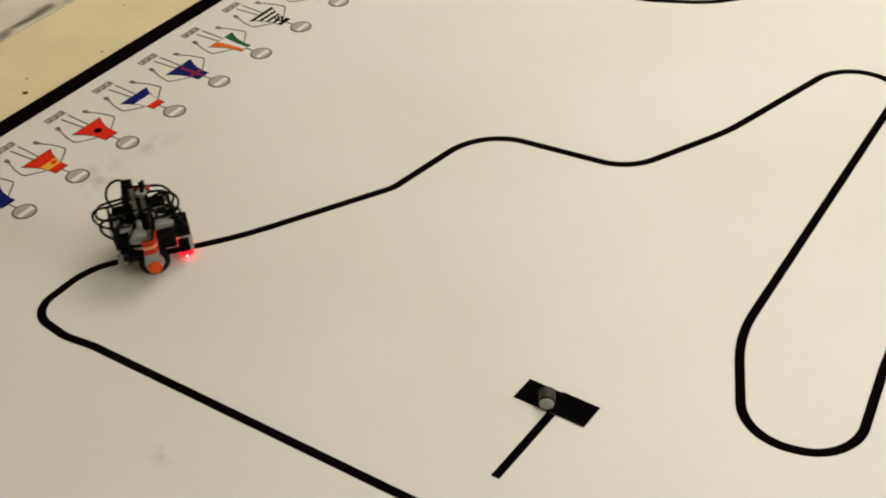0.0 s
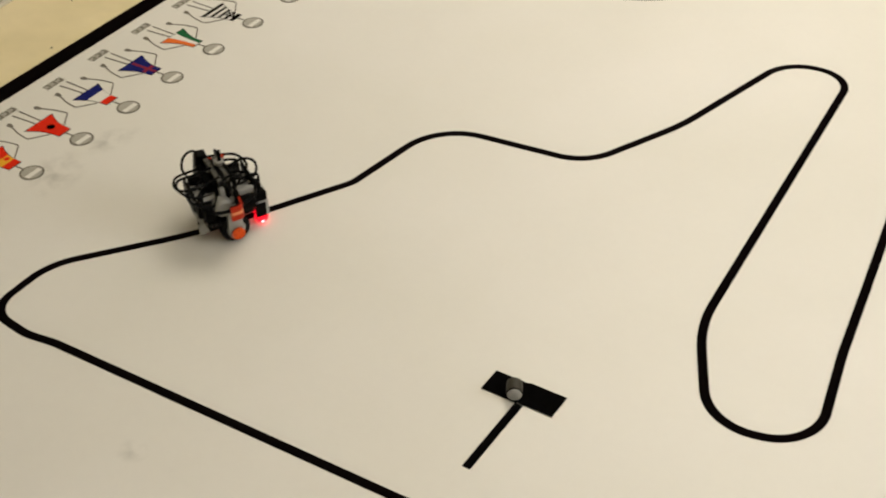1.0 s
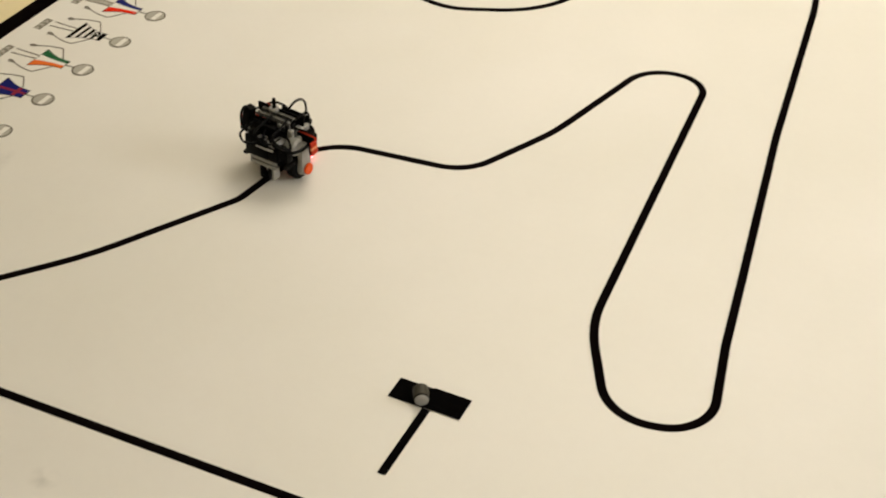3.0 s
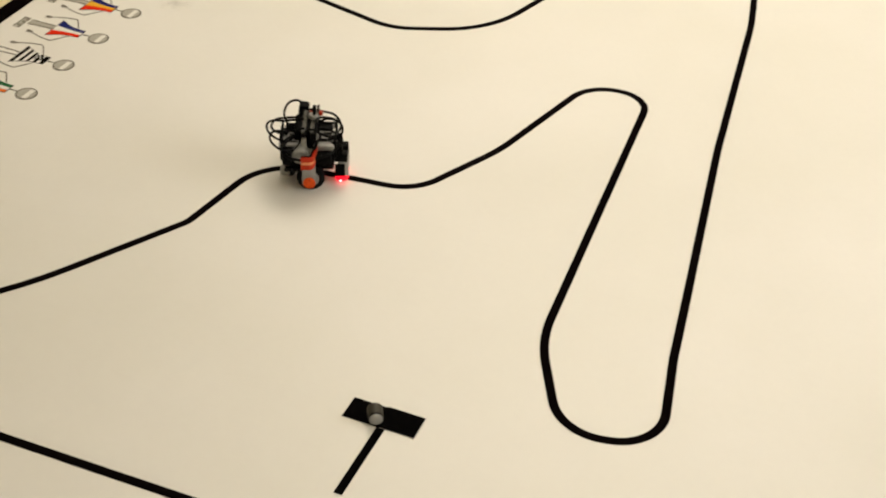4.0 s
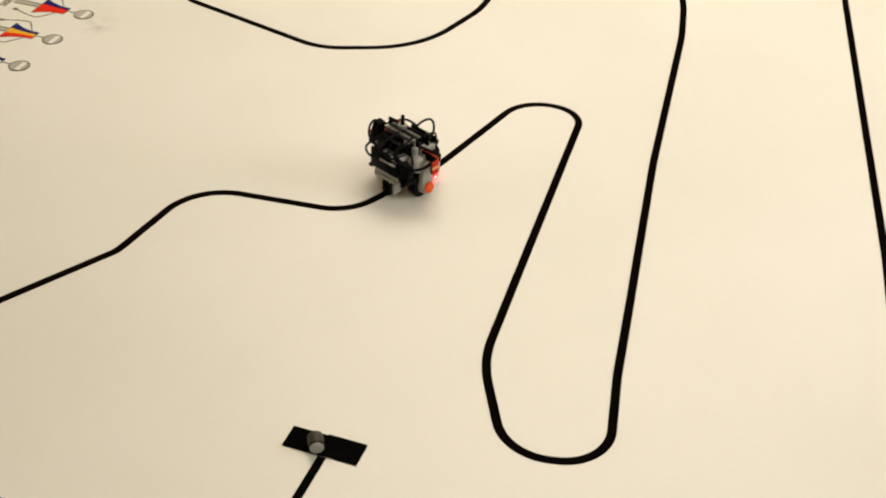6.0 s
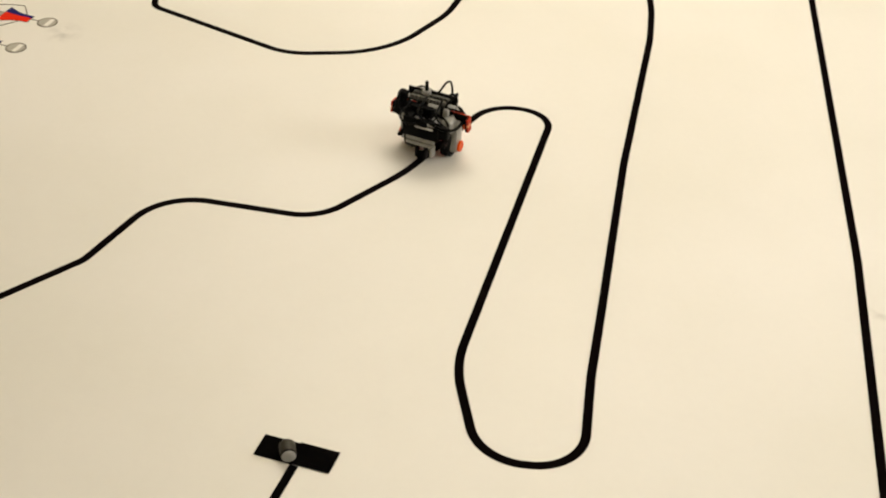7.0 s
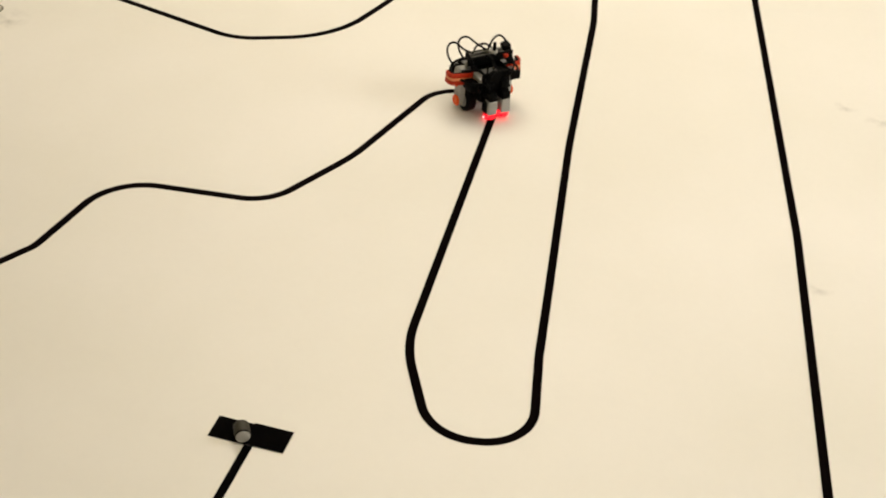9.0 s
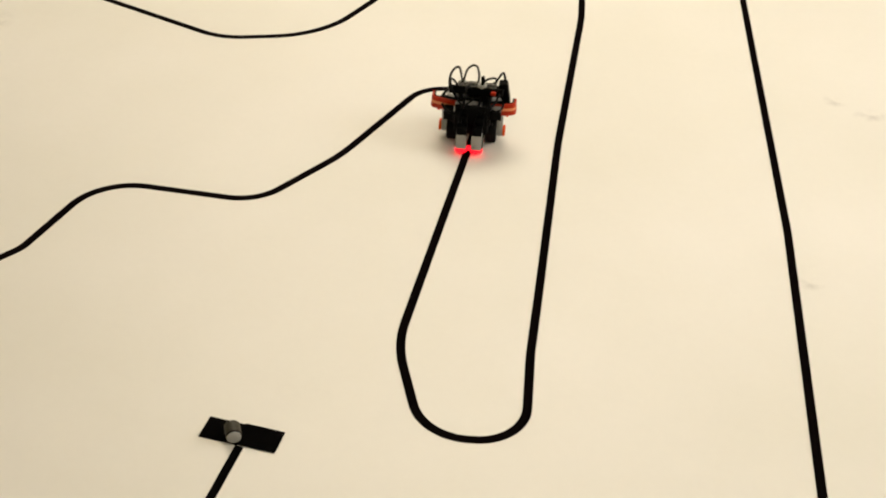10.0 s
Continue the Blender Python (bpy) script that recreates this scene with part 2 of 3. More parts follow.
floor = tagged(part("floor", box(X0, X1, Y0, Y1, FLOOR_Z - 0.1, FLOOR_Z), M_FLOOR), label="cream speckled floor, stained beside the board", category="floor", kind="structure")
tagged(part("ceiling", box(X0, X1, Y0, Y1, 2.75, 2.85), M_CEIL), label="plain white ceiling", category="ceiling", kind="structure")
for nm, b in (("wall_west", (X0 - 0.15, X0, Y0 - 0.15, Y1 + 0.15)), ("wall_north", (X0, X1, Y1, Y1 + 0.15)), ("wall_south", (X0, X1, Y0 - 0.15, Y0))):
    tagged(part(nm, box(*b, FLOOR_Z - 0.1, 2.85), M_WALL), label="plain cream painted wall", category="wall", kind="structure")
WY0, WY1, WZ0, WZ1 = -0.7, 1.1, 0.85, 2.2
wall_east = merged(box(X1, X1 + 0.15, Y0 - 0.15, WY0, FLOOR_Z - 0.1, 2.85), box(X1, X1 + 0.15, WY1, Y1 + 0.15, FLOOR_Z - 0.1, 2.85),
                   box(X1, X1 + 0.15, WY0, WY1, FLOOR_Z - 0.1, WZ0), box(X1, X1 + 0.15, WY0, WY1, WZ1, 2.85))
tagged(part("wall_east", wall_east, M_WALL), label="cream painted wall with an opening for the added window", category="wall", kind="structure")
# an assumed window, never in view, to go with the added side light
window = tagged(new("added_window"), label="added unseen window for the side light, white framed with clear panes", category="window", kind="structure")
fx = X1 + 0.05
for b in ((WY0, WY0 + 0.05, WZ0, WZ1), (WY1 - 0.05, WY1, WZ0, WZ1), (WY0 + 0.05, WY1 - 0.05, WZ0, WZ0 + 0.05), (WY0 + 0.05, WY1 - 0.05, WZ1 - 0.05, WZ1), (0.175, 0.225, WZ0 + 0.05, WZ1 - 0.05)):
    part("window_frame", box(fx, fx + 0.05, *b, 0.004), M_CEIL, window)
for a, b in ((WY0 + 0.05, 0.175), (0.225, WY1 - 0.05)):
    pane = part("pane", box(fx + 0.02, fx + 0.026, a, b, WZ0 + 0.05, WZ1 - 0.05), M_GLASS, window)
    pane.visible_shadow = False
for x, y in ((0.7, 1.3), (2.5, -1.7)):
    lamp = tagged(new("ceiling_lamp"), label="flat white ceiling lamp with a warm diffuser", category="lamp", group="ceiling lamps")
    lamp.location = (x, y, 2.75)
    part("housing", merged(box(-1.04, 1.04, -0.84, -0.81, -0.09, 0), box(-1.04, 1.04, 0.81, 0.84, -0.09, 0), box(-1.04, -1.01, -0.81, 0.81, -0.09, 0), box(1.01, 1.04, -0.81, 0.81, -0.09, 0)), M_CEIL, lamp)
    part("diffuser", box(-1.01, 1.01, -0.81, 0.81, -0.08, -0.06), M_LAMP, lamp)

board = tagged(new("base_board"), label="yellowish painted wooden board under the printed mat", category="board")
part("panel", box(-0.5525, 2.75, -1.85, 2.3, FLOOR_Z, BOARD_TOP, 0.004, 3), M_BOARD, board)
side_board = tagged(new("side_board"), label="cream painted board beside the yellowish one", category="board")
part("panel", box(-1.9, -0.5555, -1.85, 2.3, FLOOR_Z, BOARD_TOP + 0.0005, 0.003, 3), M_FLOOR, side_board)
# shade of the open joint, put in as a dark coloured strip
part("joint", box(-0.5553, -0.5527, -1.85, 2.3, FLOOR_Z, BOARD_TOP - 0.003), M_SPOT, side_board, "dark strip for the shadow gap in the joint")
for k, (x, y, sx, sy) in enumerate(((-0.566, -0.74, 0.020, 0.14), (-0.580, -0.60, 0.022, 0.20), (-0.562, -0.42, 0.018, 0.16), (-0.575, -0.90, 0.024, 0.12), (-0.570, -0.66, 0.012, 0.30))):
    dirt = bmesh.new()
    for f in ((-1, -1), (1, -1), (1, 1), (-1, 1)):
        dirt.verts.new((f[0] * sx, f[1] * sy, 0))
    dirt.faces.new(dirt.verts[:])
    part("dirt_smear", dirt, M_DIRT, side_board, "brown dirt smear", pose(x, y, BOARD_TOP + 0.0012 + 0.0002 * k, 0, 0, 3 - 2 * k))
for x, y, r in ((-0.330, -0.905, 0.0062), (-0.372, -0.864, 0.0026), (-0.314, -0.700, 0.0028), (-0.43, -0.52, 0.002)):
    part("speck", moved(disc(r, 0.0012, 14, 0.0005), pose(x, y, BOARD_TOP)), M_SPOT, board, "dark brown speck")

# ---- the printed mat ----
mat_ob = tagged(new("line_following_mat"), label="white vinyl mat printed with a winding black line", category="mat")
part("sheet", box(-0.286, 2.55, -1.70, 2.15, BOARD_TOP, 0.0, 0.0), M_VINYL, mat_ob)
INK0, INK1 = -0.0004, 0.0008
part("border", box(-0.2855, -0.240, -1.70, 2.15, INK0, INK1), M_INK, mat_ob, "broad black printed border")
WIDTH = 0.0157
MAIN_LINE = [
    (2.0394, -1.3590, 0), (0.3900, -1.3912, 0.08), (0.3320, -1.3995, 0.10), (0.2350, -1.3872, 0.062), (0.2328, -1.2485, 0.129), (0.3975, -1.0470, 0.7), (0.5460, -0.7800, 0.06), (0.5797, -0.5387, 0.119),
    (0.8882, -0.5066, 0.104), (0.9865, -0.3015, 0.401), (1.0715, 0.0266, 0.0951), (1.2080, 0.0295, 0.066), (1.2637, -0.8204, 0.289), (1.3643, -1.0190, 0.0938),
    (1.5220, -0.9844, 0.095), (1.4829, -0.7726, 0.2), (1.4570, -0.5801, 0.8), (1.3921, -0.1114, 1.49), (1.3315, 0.4528, 0.8), (1.3064, 0.5923, 0.198), (1.2213, 0.9203, 0),
]
UPPER_LINE = [(0.0500, 0.4700, 0), (0.1883, 0.1695, 0.035), (0.5725, 0.0706, 0.151), (0.7813, 0.1619, 0.274), (0.8500, 0.3980, 0.3), (0.8500, 0.8000, 0)]
SIDE_LINE = [(2.0425, -1.3908, 0), (1.8717, -0.2724, 1.54), (1.6255, 1.0304, 0)]
for line in (MAIN_LINE, UPPER_LINE, SIDE_LINE):
    part("track_line", ribbon(rounded(line), WIDTH, INK0, INK1), M_INK, mat_ob, "black printed guide line")


SMUDGES = [(0.040, -1.040, 0.06, 0.09, 20), (0.050, -0.910, 0.04, 0.08, -20), (2.012, 0.226, 0.045, 0.03, 30), (1.932, 0.260, 0.03, 0.025, 0),
           (1.924, -0.424, 0.03, 0.022, 10), (0.664, -1.506, 0.03, 0.025, 0), (0.060, -0.030, 0.05, 0.06, 15)]
for x, y, sx, sy, turn in SMUDGES:
    pane_bm = bmesh.new()
    for f in ((-1, -1), (1, -1), (1, 1), (-1, 1)):
        pane_bm.verts.new((f[0] * sx, f[1] * sy, 0))
    pane_bm.faces.new(pane_bm.verts[:])
    part("smudge", pane_bm, M_SMUDGE, mat_ob, "faint grey smudge", pose(x, y, 0.0004, 0, 0, turn))


def strip(parent, a, b, w, mat, z=INK1, name="stroke"):
    return part(name, ribbon([Vector(a), Vector(b)], w, INK0, z), mat, parent)


def shirt_band(x_from, x_to, f0, f1):
    """A piece of the shirt between two lengths and two fractions of its width."""
    def half(x):
        s = (x + 0.117) / 0.071
        return 0.035 * (1 - s) + 0.0155 * s - 0.006 * math.sin(math.pi * s)
    n = 6
    xs = [x_from + (x_to - x_from) * i / n for i in range(n + 1)]
    return [(x, half(x) * f0) for x in xs] + [(x, half(x) * f1) for x in reversed(xs)]


A0, A1 = -0.117, -0.046


def across(*cols):
    k = (A1 - A0) / len(cols)
    return [(A0 + i * k, A0 + (i + 1) * k, -1, 1, c) for i, c in enumerate(cols)]


def along(*cols):
    k = 2 / len(cols)
    return [(A0, A1, 1 - (i + 1) * k, 1 - i * k, c) for i, c in enumerate(cols)]


SHIRTS = [
    along(M_BLUE, M_RED, M_RED),
    along(M_BLUE, M_YELLOW, M_RED),
    along(M_BLUE, M_WHITE, M_RED),
    across(M_INK, M_WHITE, M_INK, M_WHITE, M_INK, M_WHITE, M_INK, M_WHITE, M_INK),
    along(M_GREEN, M_WHITE, M_ORANGE),
    [(A0, A1, -1, 1, M_BLUE)],
    [(A0, -0.0925, -1, 1, M_BLUE), (-0.0925, -0.0635, -1, 1, M_WHITE), (-0.0635, A1, -1, 1, M_RED)],
    [(A0, A1, -1, 1, M_RED)],
    [(A0, -0.085, -1, 1, M_RED), (-0.085, -0.064, -1, 1, M_YELLOW), (-0.064, A1, -1, 1, M_RED)],
    [(A0, A1, -1, 1, M_BLUE)],
]
PITCH = 0.1332
for i, bands in enumerate(SHIRTS):
    fig = new("printed_figure")
    fig.parent = mat_ob
    fig.location = (0, 0.0026 - PITCH * i, 0)
    tagged(fig, label="printed stick figure with a flag coloured shirt")
    shirt_edge = shirt_band(A0 - 0.002, A1 + 0.002, -1.06, 1.06)
    part("shirt_outline", plate(shirt_edge, INK0, 0.0004), M_INK, fig)
    for x0, x1, f0, f1, m in bands:
        part("shirt", plate(shirt_band(x0, x1, f0, f1), INK0, INK1), m, fig)
    if i == 7:
        part("emblem", moved(disc(0.0085, 0.0006, 20, 0.0002), pose(-0.084, 0, INK1)), M_INK, fig)
    if i == 8:
        part("emblem", moved(disc(0.006, 0.0006, 16, 0.0002), pose(-0.076, 0.008, INK1)), M_RED, fig)
    if i == 5:
        part("cross", box(A0 + 0.006, A1, -0.0032, 0.0032, INK1, INK1 + 0.0005), M_CROSS, fig)
        part("cross", box(-0.071, -0.063, -0.0145, 0.0145, INK1, INK1 + 0.0006), M_CROSS, fig)
    if i == 3:
        part("canton", box(-0.075, -0.052, -0.004, 0.012, INK1, INK1 + 0.0005), M_INK, fig)
        for k in range(4):
            part("star", moved(disc(0.0022, 0.0004, 8, 0.0001), pose(-0.071 + 0.005 * k, 0.002 + 0.005 * (k % 2), INK1 + 0.0005)), M_WHITE, fig)
    ring = lathe([(0.0238, INK0), (0.0238, INK1)], 40)
    part("head", ring, M_PENCIL, fig)
    part("face", lathe([(0.0200, INK0), (0.0200, INK1 + 0.0004)], 40), M_HEAD, fig)
    part("number_bar", box(-0.0005, 0.0105, -0.018, 0.017, INK1 - 0.001, INK1 + 0.0008), M_WHITE, fig)
    strip(fig, (-0.044, 0), (-0.023, 0), 0.0028, M_PENCIL)
    for s in (-1, 1):
        arm = [(-0.066, 0.019 * s, 0), (-0.0925, 0.055 * s, 0.010), (-0.125, 0.0495 * s, 0.05), (-0.156, 0.038 * s, 0)]
        part("arm", ribbon(rounded(arm), 0.0028, INK0, INK1), M_PENCIL, fig)
        fist = [(-0.153, 0.0415 * s), (-0.1505, 0.0365 * s), (-0.162, 0.0315 * s), (-0.168, 0.0350 * s), (-0.164, 0.0425 * s)]
        part("fist", plate(fist, INK0, INK1 + 0.0002), M_PENCIL, fig)
        strip(fig, (-0.118, 0.0065 * s), (-0.182, 0.0095 * s), 0.0030, M_PENCIL, name="leg")
    if i in (0, 1, 2):
        part("trousers", box(-0.186, -0.118, -0.0105, 0.0105, INK0, 0.0005), M_HEAD, fig)
    for k in range(3):
        y = -0.0265 + 0.0165 * k
        part("caption_bar", box(-0.2085, -0.1905, y - 0.0079, y + 0.0079, INK0, INK1), M_HEAD, fig)
        part("caption_bar", box(-0.2075, -0.2050, y - 0.0066, y + 0.0060, INK0, INK1 + 0.0004), M_PENCIL, fig)
        part("caption_bar", box(-0.2030, -0.1960, y + 0.0012, y + 0.0060, INK0, INK1 + 0.0004), M_PENCIL, fig)
        part("caption_bar", box(-0.1950, -0.1915, y - 0.0070, y + 0.0040, INK0, INK1 + 0.0004), M_PENCIL, fig)

# ---- tape mark with its cap ----
tape = tagged(new("tape_mark"), label="black tape stuck on the mat as a T", category="tape")
tape.location = (0.0025, 0.0025, 0)
part("crossbar", box(1.0345, 1.0975, -1.1292, -1.0822, 0.0, 0.0012, 0.0003, 1), M_TAPE, tape)
part("crossbar", moved(box(1.0940, 1.159, -1.1284, -1.0806, 0.0010, 0.0022, 0.0003, 1), pose(0, 0, 0, 0, 0, 0)), M_TAPE, tape)
part("stem", box(1.0955, 1.1095, -1.2815, -1.1294, 0.0, 0.0012, 0.0003, 1), M_TAPE, tape)
roll = tagged(new("plastic_cylinder"), label="short smoky plastic cylinder with pale end lying on black tape", category="cylinder")
roll.matrix_basis = pose(1.0960, -1.1250, 0.0022 + 0.0128, 0, 0, -60) @ pose(0, 0, 0, 0, 90, 0)
part("body", lathe([(0.0, -0.026), (0.0110, -0.026), (0.0124, -0.025), (0.0128, -0.021), (0.0128, -0.004), (0.0116, 0.0), (0.0, 0.0)], 28), M_SMOKE, roll, "smoky brown barrel", smooth=True)
part("collar", lathe([(0.0120, -0.0030), (0.0124, -0.0024), (0.0122, -0.0008), (0.0112, 0.0002)], 28), M_BLACK, roll, "black collar", smooth=True)
part("end_cap", lathe([(0.0112, -0.0004), (0.0112, 0.0012), (0.0100, 0.0020), (0.0, 0.0020)], 28), M_CAP, roll, "pale grey end cap", smooth=True)

# ---- the robot ----
robot = tagged(new("toy_robot"), label="line following toy robot of grey and black bricks with looping cables", category="robot")


def rp(name, bm, mat, label="", m=None, parent=None, smooth=True):
    return part(name, bm, mat, parent or robot, label, m, smooth)


R = 0.026
WHEELS = []
for s in (-1, 1):
    wheel = new("wheel")
    wheel.parent = robot
    wheel.location = (0, 0.040 * s, R)
    lay = pose(0, 0, 0, 90, 0, 0)
    prof = [(0.017, -0.010), (0.023, -0.0108), (0.0255, -0.009), (0.026, -0.004), (0.026, 0.004), (0.0255, 0.009), (0.023, 0.0108), (0.017, 0.010)]
    part("tyre", moved(lathe(prof, 40), lay), M_RUBBER, wheel, "black rubber tyre", smooth=True)
    for k in range(20):
        part("tread_block", moved(box(-0.0022, 0.0022, -0.0085, 0.0085, R - 0.0012, R + 0.0006), pose(0, 0, 0, 0, 18 * k, 0)), M_RUBBER, wheel)
    part("rim", moved(lathe([(0.0165, -0.0095), (0.0170, -0.0112), (0.014, -0.0114), (0.006, -0.009), (0.006, 0.009), (0.014, 0.0114), (0.017, 0.0112), (0.0165, 0.0095)], 32), lay), M_GREY, wheel, "grey rim", smooth=True)
    WHEELS.append(wheel)

for s in (-1, 1):
    # drive motor: an upright rounded slab with its orange hub at the low end
    lean = pose(-0.002, 0.0565 * s, 0.047, 0, -87, 0) @ pose(0, 0, 0, 90, 0, 0)
    rp("motor_body", stadium(0.070, 0.025, 0.0115), M_GREY, "light grey motor housing", lean)
    rp("motor_gear_case", moved(lathe([(0.0, -0.012), (0.013, -0.012), (0.0165, -0.009), (0.0165, 0.009), (0.013, 0.012), (0.0, 0.012)], 28), pose(-0.017, 0.045 * s, 0.078, 90, 0, 0)), M_GREY, "light grey round gear case")
    rp("motor_tail", box(-0.052, -0.016, 0.030 * s - 0.012, 0.030 * s + 0.012, 0.060, 0.084, 0.004, 3), M_DARK, "dark grey motor tail")
    hub = rp("hub", moved(lathe([(0.0, 0), (0.0080, 0), (0.0112, 0.0010), (0.0120, 0.0028), (0.0120, 0.0042), (0.0108, 0.0056), (0.0045, 0.0058), (0.0, 0.0050)], 28), pose(-0.001, 0.0622 * s, R, -90 * s, 0, 0)), M_HUB, "orange motor hub")
    for k in range(4):
        rp("axle_hole", moved(disc(0.0014, 0.0005, 12, 0.0002), pose(0.0072 * math.cos(k * 1.571), 0.0676 * s, R + 0.0072 * math.sin(k * 1.571), -90 * s, 0, 0)), M_WING, parent=hub)
    rp("side_beam", beam(7), M_DARK, "dark grey studless beam", pose(-0.022, 0.0485 * s, 0.046, 90, 0, 0))
    rp("side_beam", beam(7), M_DARK, "dark grey studless beam", pose(0.020, 0.033 * s, 0.064, 90, 0, 0))

rp("status_light", moved(disc(0.0014, 0.0012, 12, 0.0003), pose(-0.020, -0.0416, 0.064, 90, 0, 0)), M_LED_GLOW, "small red status light")

# controller brick on top
brick = rp("brick", box(-0.076, 0.024, -0.034, 0.034, 0.056, 0.0830, 0.004, 3), M_BLACK, "black controller brick", pose(0.021, 0, 0))
rp("shell", box(-0.075, -0.040, -0.031, 0.027, 0.0800, 0.0900, 0.0025, 3), M_GREY, "light grey rear shell plate", parent=brick)
rp("shell", box(-0.016, 0.025, -0.036, 0.018, 0.0800, 0.0925, 0.0025, 3), M_GREY, "light grey front shell plate", parent=brick)
rp("shell_slot", box(-0.066, -0.046, -0.022, -0.018, 0.0895, 0.0906, 0.0003, 1), M_BLACK, parent=brick)
rp("axle_stub", moved(disc(0.0022, 0.018, 14, 0.0004), pose(-0.008, -0.019, 0.0946, 0, 90, 0)), M_BLACK, "black axle stub", parent=brick)
rp("screen", box(0.002, 0.018, -0.002, 0.012, 0.0923, 0.0930, 0.0002, 1), M_DARK, parent=brick)
for y in (-0.013, -0.004, 0.005):
    rp("button", box(-0.064, -0.057, y - 0.003, y + 0.003, 0.0898, 0.0915, 0.0006, 2), M_DARK, parent=brick)
for s in (-1, 1):
    for x in (-0.065, 0.012):
        rp("socket", box(x - 0.008, x + 0.008, 0.034 * s - 0.004, 0.034 * s + 0.004, 0.060, 0.074, 0.001, 2), M_DARK, parent=brick)

# black cross frame over the brick, and a pair of beams that end at a black sensor
rp("frame_rail", box(-0.052, 0.040, 0.020, 0.036, 0.0760, 0.0990, 0.003, 2), M_BLACK, "black rail along the top")
rp("far_plate", box(0.008, 0.043, 0.0365, 0.058, 0.0830, 0.0900, 0.003, 2), M_GREY, "light grey plate behind the rail")
rp("frame_bar", box(0.0085, 0.0130, -0.050, 0.058, 0.1090, 0.1275, 0.0015, 2), M_BLACK, "black bar across the top")
rp("frame_bar", box(-0.032, -0.019, -0.014, 0.048, 0.0770, 0.1110, 0.002, 2), M_BLACK, "black bar across the top")
rp("side_block", box(0.003, 0.041, -0.057, -0.0365, 0.0620, 0.0815, 0.003, 2), M_BLACK, "black block beside the front plate")
rp("frame_post", box(-0.030, -0.022, 0.004, 0.012, 0.076, 0.098, 0.0012, 2), M_DARK)
for x in (-0.012, 0.004):
    rp("cross_beam", beam(10), M_MID, "mid grey beam", pose(x, 0.004, 0.1200, 0, 0, 90) @ pose(0, 0, 0, 90, 0, 0))
    for y in (-0.028, 0.016):
        rp("riser", box(x - 0.0035, x + 0.0035, y - 0.0038, y + 0.0038, 0.0780, 0.1170, 0.0012, 2), M_DARK, "dark grey riser block")
rp("cross_spacer", box(-0.0080, 0.0002, -0.030, 0.040, 0.1150, 0.1210, 0.0015, 2), M_BLACK)
rp("bush", moved(lathe([(0.0086, -0.004), (0.0092, -0.003), (0.0092, 0.003), (0.0086, 0.004), (0.0052, 0.004), (0.0050, 0.0022)], 24), pose(0.004, 0.015, 0.1275)), M_WHITEPL, "pale grey bush")
rp("axle_pin", moved(disc(0.0036, 0.032, 16, 0.001), pose(0.006, 0.016, 0.118)), M_BLACK, "upright black axle pin")
rp("red_pin", box(0.0132, 0.0200, 0.034, 0.044, 0.1160, 0.1230, 0.0012, 2), M_WING, "small red connector")
rp("far_sensor", moved(box(-0.010, 0.010, -0.009, 0.009, -0.026, 0.026, 0.003, 3), pose(-0.019, 0.060, 0.104, 10, 6, 0)), M_BLACK, "black sensor block")
rp("motor_post", box(-0.016, -0.007, -0.041, -0.030, 0.0860, 0.1080, 0.0015, 2), M_WHITEPL, "pale grey post")
rp("knob", moved(lathe([(0.0, 0.0), (0.0045, 0.0), (0.0062, 0.0015), (0.0062, 0.0065), (0.0045, 0.008), (0.0, 0.008)], 20), pose(0.003, -0.040, 0.0815, 60, 0, 0)), M_GREY, "light grey round knob")

# front block and light sensors
rp("front_block", box(0.018, 0.0445, -0.034, 0.034, 0.036, 0.0700, 0.004, 3), M_BLACK, "black front block")
for y in (-0.016, 0.018):
    rp("front_pin", moved(disc(0.005, 0.006, 16, 0.0012), pose(0.042, y, 0.060, 0, 80, 0)), M_DARK, "dark grey pin")
    rp("front_plug", box(0.0445, 0.0560, y - 0.009, y + 0.009, 0.0600, 0.0840, 0.003, 2), M_BLACK, "black plug block over the sensor")
rp("front_wall", box(0.0460, 0.0500, -0.033, 0.033, 0.0620, 0.1060, 0.0015, 2), M_BLACK, "black upright front plate")
rp("front_wall", box(0.0435, 0.0465, 0.0365, 0.0600, 0.0760, 0.0960, 0.0012, 2), M_BLACK, "black upright front plate")
rp("front_axle", moved(disc(0.0026, 0.086, 14, 0.0004), pose(0.026, -0.043, 0.054, -90, 0, 0)), M_DARK)
for y in (-0.0155, 0.0155):
    rp("light_sensor", box(0.052, 0.072, y - 0.0105, y + 0.0105, 0.0165, 0.049, 0.0025, 3), M_GREY, "light grey sensor")
    rp("sensor_top", box(0.044, 0.071, y - 0.0100, y + 0.0100, 0.048, 0.066, 0.003, 3), M_BLACK, "black sensor top")
    rp("side_plate", box(0.0460, 0.0655, 1.75 * y - 0.0012, 1.75 * y + 0.0012, 0.018, 0.046, 0.0006, 1), M_BLACK, "black side plate")
    # wider than the LED: the disc also stands for its red spill on the mat
    rp("led_glow", moved(lathe([(0.0, -0.0075), (0.007, -0.007), (0.012, -0.005), (0.0132, -0.002), (0.0125, 0.0015), (0.0, 0.002)], 24), pose(0.0585, y, 0.0110)), M_LED_GLOW, "red LED with its glow and spill as one disc")
    rp("sensor_arm", box(0.040, 0.054, y - 0.004, y + 0.004, 0.050, 0.058, 0.0015, 2), M_DARK)
rp("led_core", moved(lathe([(0.0, -0.0024), (0.0018, -0.0016), (0.0026, 0.0), (0.0018, 0.0016), (0.0, 0.0024)], 14), pose(0.0565, -0.0268, 0.0075)), M_CORE, "white hot light core")
